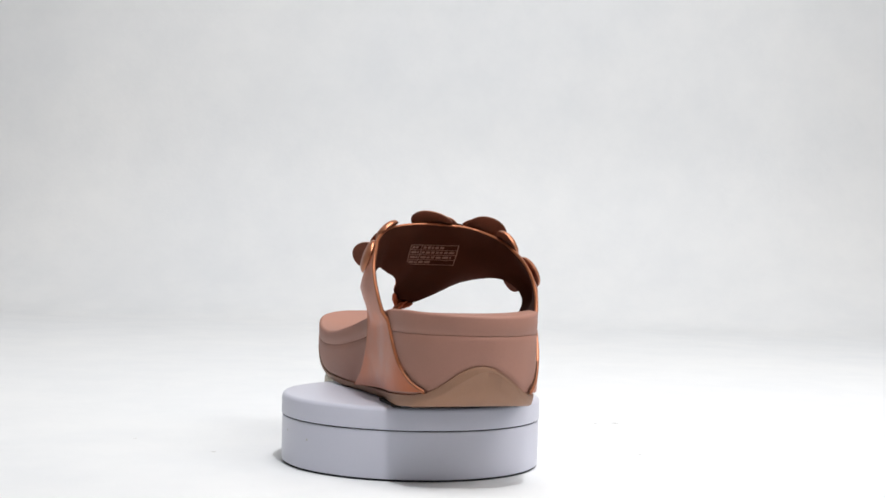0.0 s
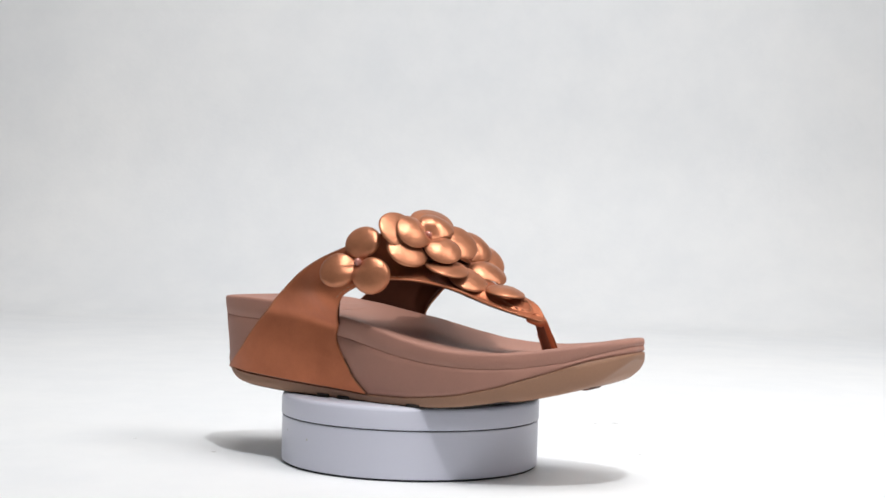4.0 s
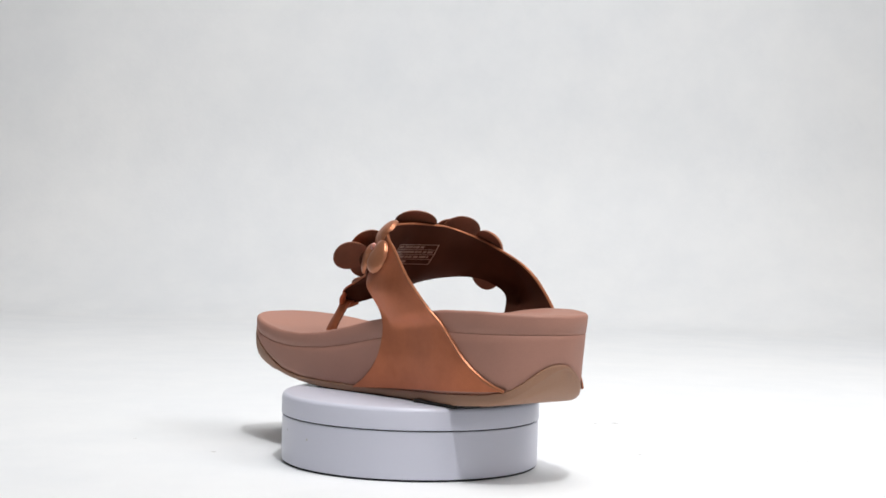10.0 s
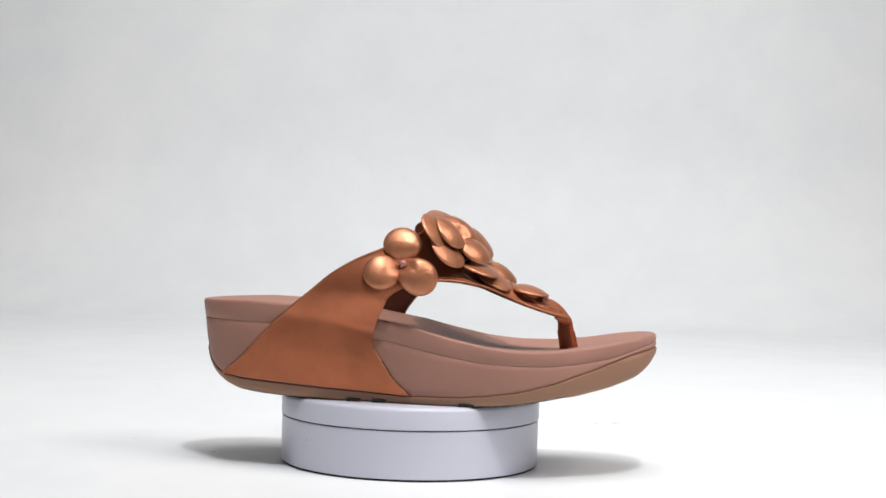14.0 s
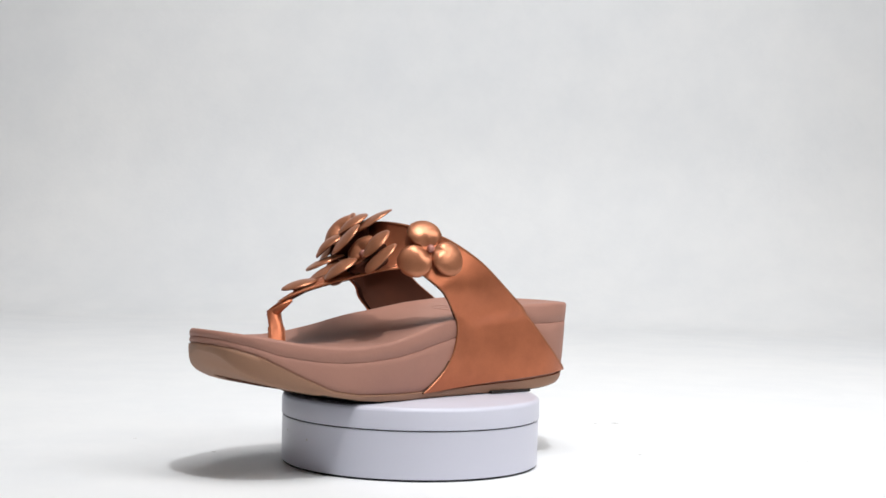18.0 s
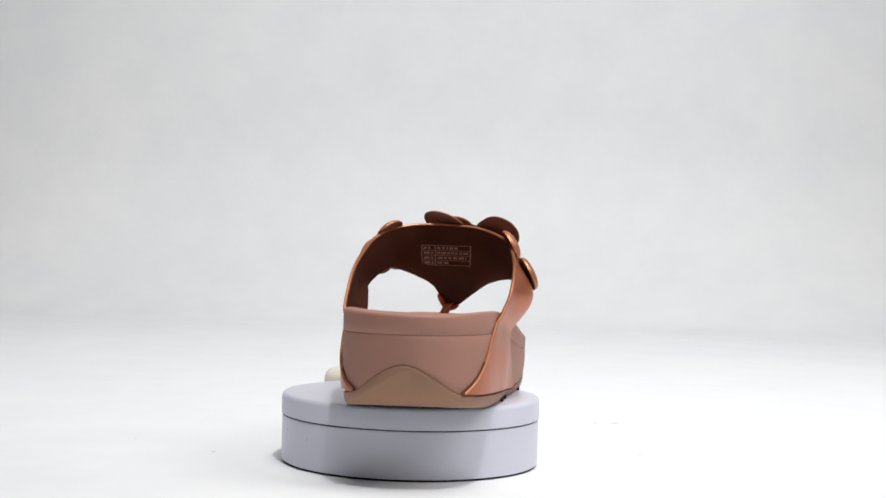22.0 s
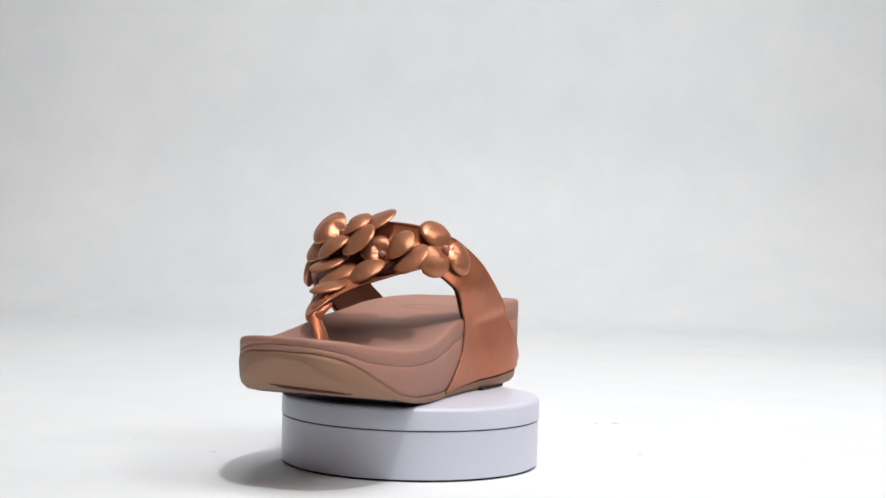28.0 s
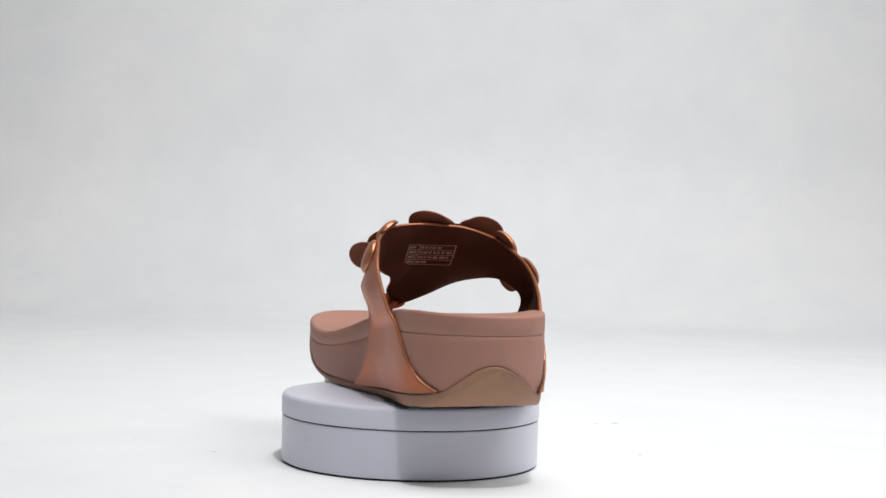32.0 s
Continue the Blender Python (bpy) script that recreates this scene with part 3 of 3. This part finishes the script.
def facing(at, normal, spin=0.0):
    m = Vector(normal).to_track_quat("Z", "Y").to_matrix().to_4x4()
    return Matrix.Translation(Vector(at)) @ m @ Matrix.Rotation(spin, 4, "Z")


def aim(az, el):
    a, e = radians(az), radians(el)
    return Vector((math.cos(e) * math.cos(a), math.cos(e) * math.sin(a), math.sin(e)))


def nearest_on_strap(p):
    best = min(((q - p).length_squared, i, k) for i, r in enumerate(GRID) for k, q in enumerate(r))
    return GRID[best[1]][best[2]] + GRID_N[best[1]][best[2]] * 1.25


GRID_P = np.array([p[:] for r in GRID for p in r])
GRID_Q = np.array([q[:] for r in GRID_N for q in r])


def off_strap(verts):
    """Lifts what would sink into the strap to just above its outer face."""
    v = np.array([p[:] for p in verts])
    near = np.argmin(((v[:, None, :] - GRID_P[None]) ** 2).sum(2), axis=1)
    away, nrm = v - GRID_P[near], GRID_Q[near]
    high = (away * nrm).sum(1)
    aside = np.linalg.norm(away - nrm * high[:, None], axis=1)
    sunk = (high < THICK + 0.4) & (high > -14) & (aside < 2.2)
    v[sunk] += nrm[sunk] * (THICK + 0.4 - high[sunk])[:, None]
    return [Vector(p) for p in v]


def make_flower(shoe, centre, normal, petals, bead, label, pad):
    """centre: the bead; petals: (place, radius, direction, rise); pad: half width of the base that carries them, dark
    in large flowers for the shade between petals.
    """
    c, nrm = Vector(centre), Vector(normal)
    m = facing(c - nrm * (1.0 if len(petals) == 3 else 2.0), nrm)
    upper = [[m @ Vector((r * math.cos(a), r * math.sin(a), z)) for a in (2 * math.pi * k / 24 for k in range(24))] for r, z in (((0.001, 0.9), (4.4, 1.0), (7.6, 2.3), (11, 2.2), (13.2, 1.2), (pad, -1.2)) if pad > 8 else ((0.001, 0.6), (0.6 * pad, 0.5), (0.93 * pad, 0.2), (pad, -0.5)))]
    upper = [off_strap(r) for r in upper]
    foot = [nearest_on_strap(m @ Vector((0.8 * pad * math.cos(a), 0.8 * pad * math.sin(a), -3))) for a in (2 * math.pi * k / 24 for k in range(24))]
    waist = [p.lerp(q, 0.5) for p, q in zip(upper[-1], foot)]
    verts, faces = loft(upper + [waist, foot])
    # large flowers get an added dark base that fills petal gaps with shade
    flower = mesh_part("flower", verts, faces, LINING if pad > 8 else BRONZE, shoe, label)
    puffed = len(petals) == 3
    if pad > 8:
        m = facing(c - nrm * 1.75, nrm)
        verts, faces = turned([(0.001, 0.9), (4.4, 1.0), (7.6, 2.3), (9.8, 2.25), (9.9, 1.4), (0.001, 0.2)], 24)
        mesh_part("flower_centre", [m @ v for v in verts], faces, PETAL, flower)
    side = nrm.orthogonal().normalized()
    other = nrm.cross(side)
    for k, (place, radius, d, dome) in enumerate(petals):
        m = facing(Vector(place) + d * (0.2 if puffed else 2.7 if len(petals) == 8 else 1.8), d, 0.7 * k)
        verts, faces = petal_mesh(radius, dome, k + int(10 * centre[0]), puffed)
        verts = [m @ v for v in verts]
        if puffed or dome > 2.9:
            # the leather is drawn down to the bead and puckers round it
            for v in verts:
                q = v - c
                h = q.dot(nrm)
                ang = math.atan2(q.dot(other), q.dot(side))
                r = (q - nrm * h).length
                v += nrm * ((-0.6 - h) * 0.9 * math.exp(-(r / 4.4) ** 2) - 0.28 * (1 + math.cos(6 * ang + k + centre[0])) * math.exp(-((r - 5.0) / 2.6) ** 2) * smooth01((h + 2) / 2))
        verts = off_strap(verts)
        mesh_part("petal", verts, faces, PETAL, flower, under=PETAL_BACK, under_from=len(faces) - 36 * 4)
    if bead:
        m = Matrix.Translation(c + nrm * (1.1 if puffed else 1.4))
        rings = [(2.3 * math.sin(radians(a)) + 0.001, 2.3 * math.cos(radians(a))) for a in range(0, 181, 15)]
        verts, faces = turned(rings, 18)
        mesh_part("bead", [m @ v for v in verts], faces, BEAD, flower, "small rosy pearl bead")
    return flower


def leaning(centre, normal, place, tilt):
    """A petal's own direction: the flower's, leaning out from its bead by tilt degrees."""
    out = Vector(place) - Vector(centre)
    out -= normal * out.dot(normal)
    return (normal + out.normalized() * math.tan(radians(tilt))).normalized()


def make_flowers(shoe):
    big = "layered bronze leather flower with a rosy bead"
    small = "three-petalled bronze leather flower with a rosy bead"

    def three(centre, normal, petals):
        make_flower(shoe, centre, normal, [(p, r, leaning(centre, normal, p, tilt), dome) for p, r, tilt, dome in petals], True, small, 7.0)

    three((-0.8, -60.8, 112.6), aim(-86, 20), [((-1.8, -55.0, 123.6), 9.9, 8, 3.7), ((-11.6, -64.4, 108.2), 9.9, -11, 3.5), ((7.8, -62.2, 106.2), 10.3, 12, 4.2)])
    make_flower(shoe, (25.0, -32.6, 127.6), aim(-28, 47),
                [((14.2, -46.4, 128.8), 12.4, aim(-22, 32), 2.5), ((20.4, -47.6, 118.8), 11.8, aim(-30, 39), 2.5), ((35.0, -16.4, 123.2), 11.6, aim(-30, 40), 2.4),
                 ((18.2, -15.0, 133.4), 12.8, aim(-32, 57), 2.3), ((37.6, -33.6, 109.0), 12.0, aim(-32, 67), 2.0),
                 ((21.2, -43.1, 128.6), 10.7, aim(-26, 40), 3.4), ((34.2, -32.6, 119.2), 10.7, aim(-36, 48), 3.4), ((25.4, -23.7, 131.6), 10.0, aim(-30, 54), 3.0)], True, big, 15)
    make_flower(shoe, (35.1, -2.0, 116.0), aim(-24, 49),
                [((37.6, 17.0, 114.2), 11.0, aim(-22, 45), 2.4), ((45.8, -24.0, 103.8), 11.2, aim(-30, 56), 2.4), ((32.0, -8.4, 119.6), 8.8, aim(-8, 42), 3.2),
                 ((33.7, 7.5, 121.4), 10.6, aim(-24, 42), 3.4), ((48.5, -4.9, 107.1), 11.1, aim(-26, 53), 3.2)], True, big, 13)
    make_flower(shoe, (66.6, -18.4, 100.0), aim(-30, 76), [((66.6, -18.4, 97.4), 10.4, aim(-30, 74), 2.4)], False, "single bronze leather petal above the toe post", 5.0)
    three((8.0, 22.4, 120.6), aim(66, 25), [((6.9, 15.4, 129.0), 9.5, 14, 3.8), ((17.0, 20.0, 113.8), 9.4, 17, 3.5), ((-0.9, 27.2, 115.4), 9.7, 14, 3.5)])


shoe = tagged(new("sandal"), "bronze leather thong sandal with flowers and a pink wedge sole", "sandal")


def build_sandal():
    footbed, outsole = make_sole(shoe)
    make_upper(shoe)
    make_post(shoe)
    make_flowers(shoe)
    make_stitches(shoe)
    make_label(shoe)
    make_tread(outsole)
    make_emboss(footbed)
    # the last is drawn from 37.7 mm up; set its sole on the platter
    lower = Matrix.Diagonal((0.997, 1.0, 0.996, 1)) @ Matrix.Translation((0, 0, -0.0377))
    for ob in shoe.children_recursive:
        ob.data.transform(lower)


build_sandal()


# ---- small things on the set ----
def make_block():
    """A cream plastic block behind the turntable, its top just showing over the platter."""
    w, d, h, r = 0.030, 0.016, 0.0425, 0.006
    rings = []
    for z, e in ((0, 0.001), (0.001, 0), (h - r, 0), (h - 0.6 * r, 0.0008), (h - 0.25 * r, 0.0025), (h, r)):
        ring = []
        for k in range(32):
            a = 2 * math.pi * k / 32
            cx, cy = math.copysign(abs(math.cos(a)) ** 0.45, math.cos(a)), math.copysign(abs(math.sin(a)) ** 0.45, math.sin(a))
            ring.append(Vector(((w - e) * cx, (d - e) * cy, z)))
        rings.append(ring)
    verts, faces = loft(rings, True, True)
    ob = tagged(mesh_part("power_adapter", verts, faces, CREAM, unit=1.0), "small cream plastic block behind the turntable", "adapter")
    ob.matrix_world = pose(-0.026, 0.105, 0.0, 0, 0, 4)


make_block()


def fleck(parent, at, normal, size, seed, stretch=1.0):
    rnd = random.Random(seed)
    rings = []
    for r, z in ((1.0, -0.1), (0.9, 0.12), (0.5, 0.2), (0.001, 0.22)):
        rings.append([Vector((r * size * stretch * (1 + 0.3 * rnd.random()) * math.cos(a), r * size * math.sin(a), z * size)) for a in (2 * math.pi * k / 9 for k in range(9))])
    m = facing(at, normal)
    verts, faces = loft(rings)
    mesh_part("fleck", [m @ v for v in verts], faces, SPECK, parent, unit=1.0)


paper_sweep = bpy.data.objects["backdrop"]
for k, (x, y, size) in enumerate(((-0.1138, 0.0141, 0.0011), (0.1395, 0.0442, 0.0008), (0.1442, 0.1894, 0.0012), (0.1299, 0.1848, 0.0008), (-0.168, 0.0601, 0.0006), (0.239, 0.0355, 0.0005))):
    fleck(paper_sweep, (x, y, 0.0), (0, 0, 1), size, k, 2.2 if k == 2 else 1.3)
for k, (sx, z, size) in enumerate(((-0.761, 0.0173, 0.0006), (-0.929, 0.0198, 0.0005))):
    n = Vector((sx, -math.sqrt(1 - sx * sx), 0))
    fleck(turntable, n * DISC_R + Vector((0, 0, z)), n, size, 20 + k)


# ---- keyed turning: platter and sandal, one turn in 10.70 s ----
def motions():
    first, rate = 105.80, 360.0 / 10.70
    steps = [k * 0.5 for k in range(65)]
    walk(shoe, [(t, pose(0, 0, TOP_Z, 0, 0, first - rate * t)) for t in steps])
    walk(platter, [(t, pose(0, 0, 0, 0, 0, first - rate * t)) for t in steps])


motions()
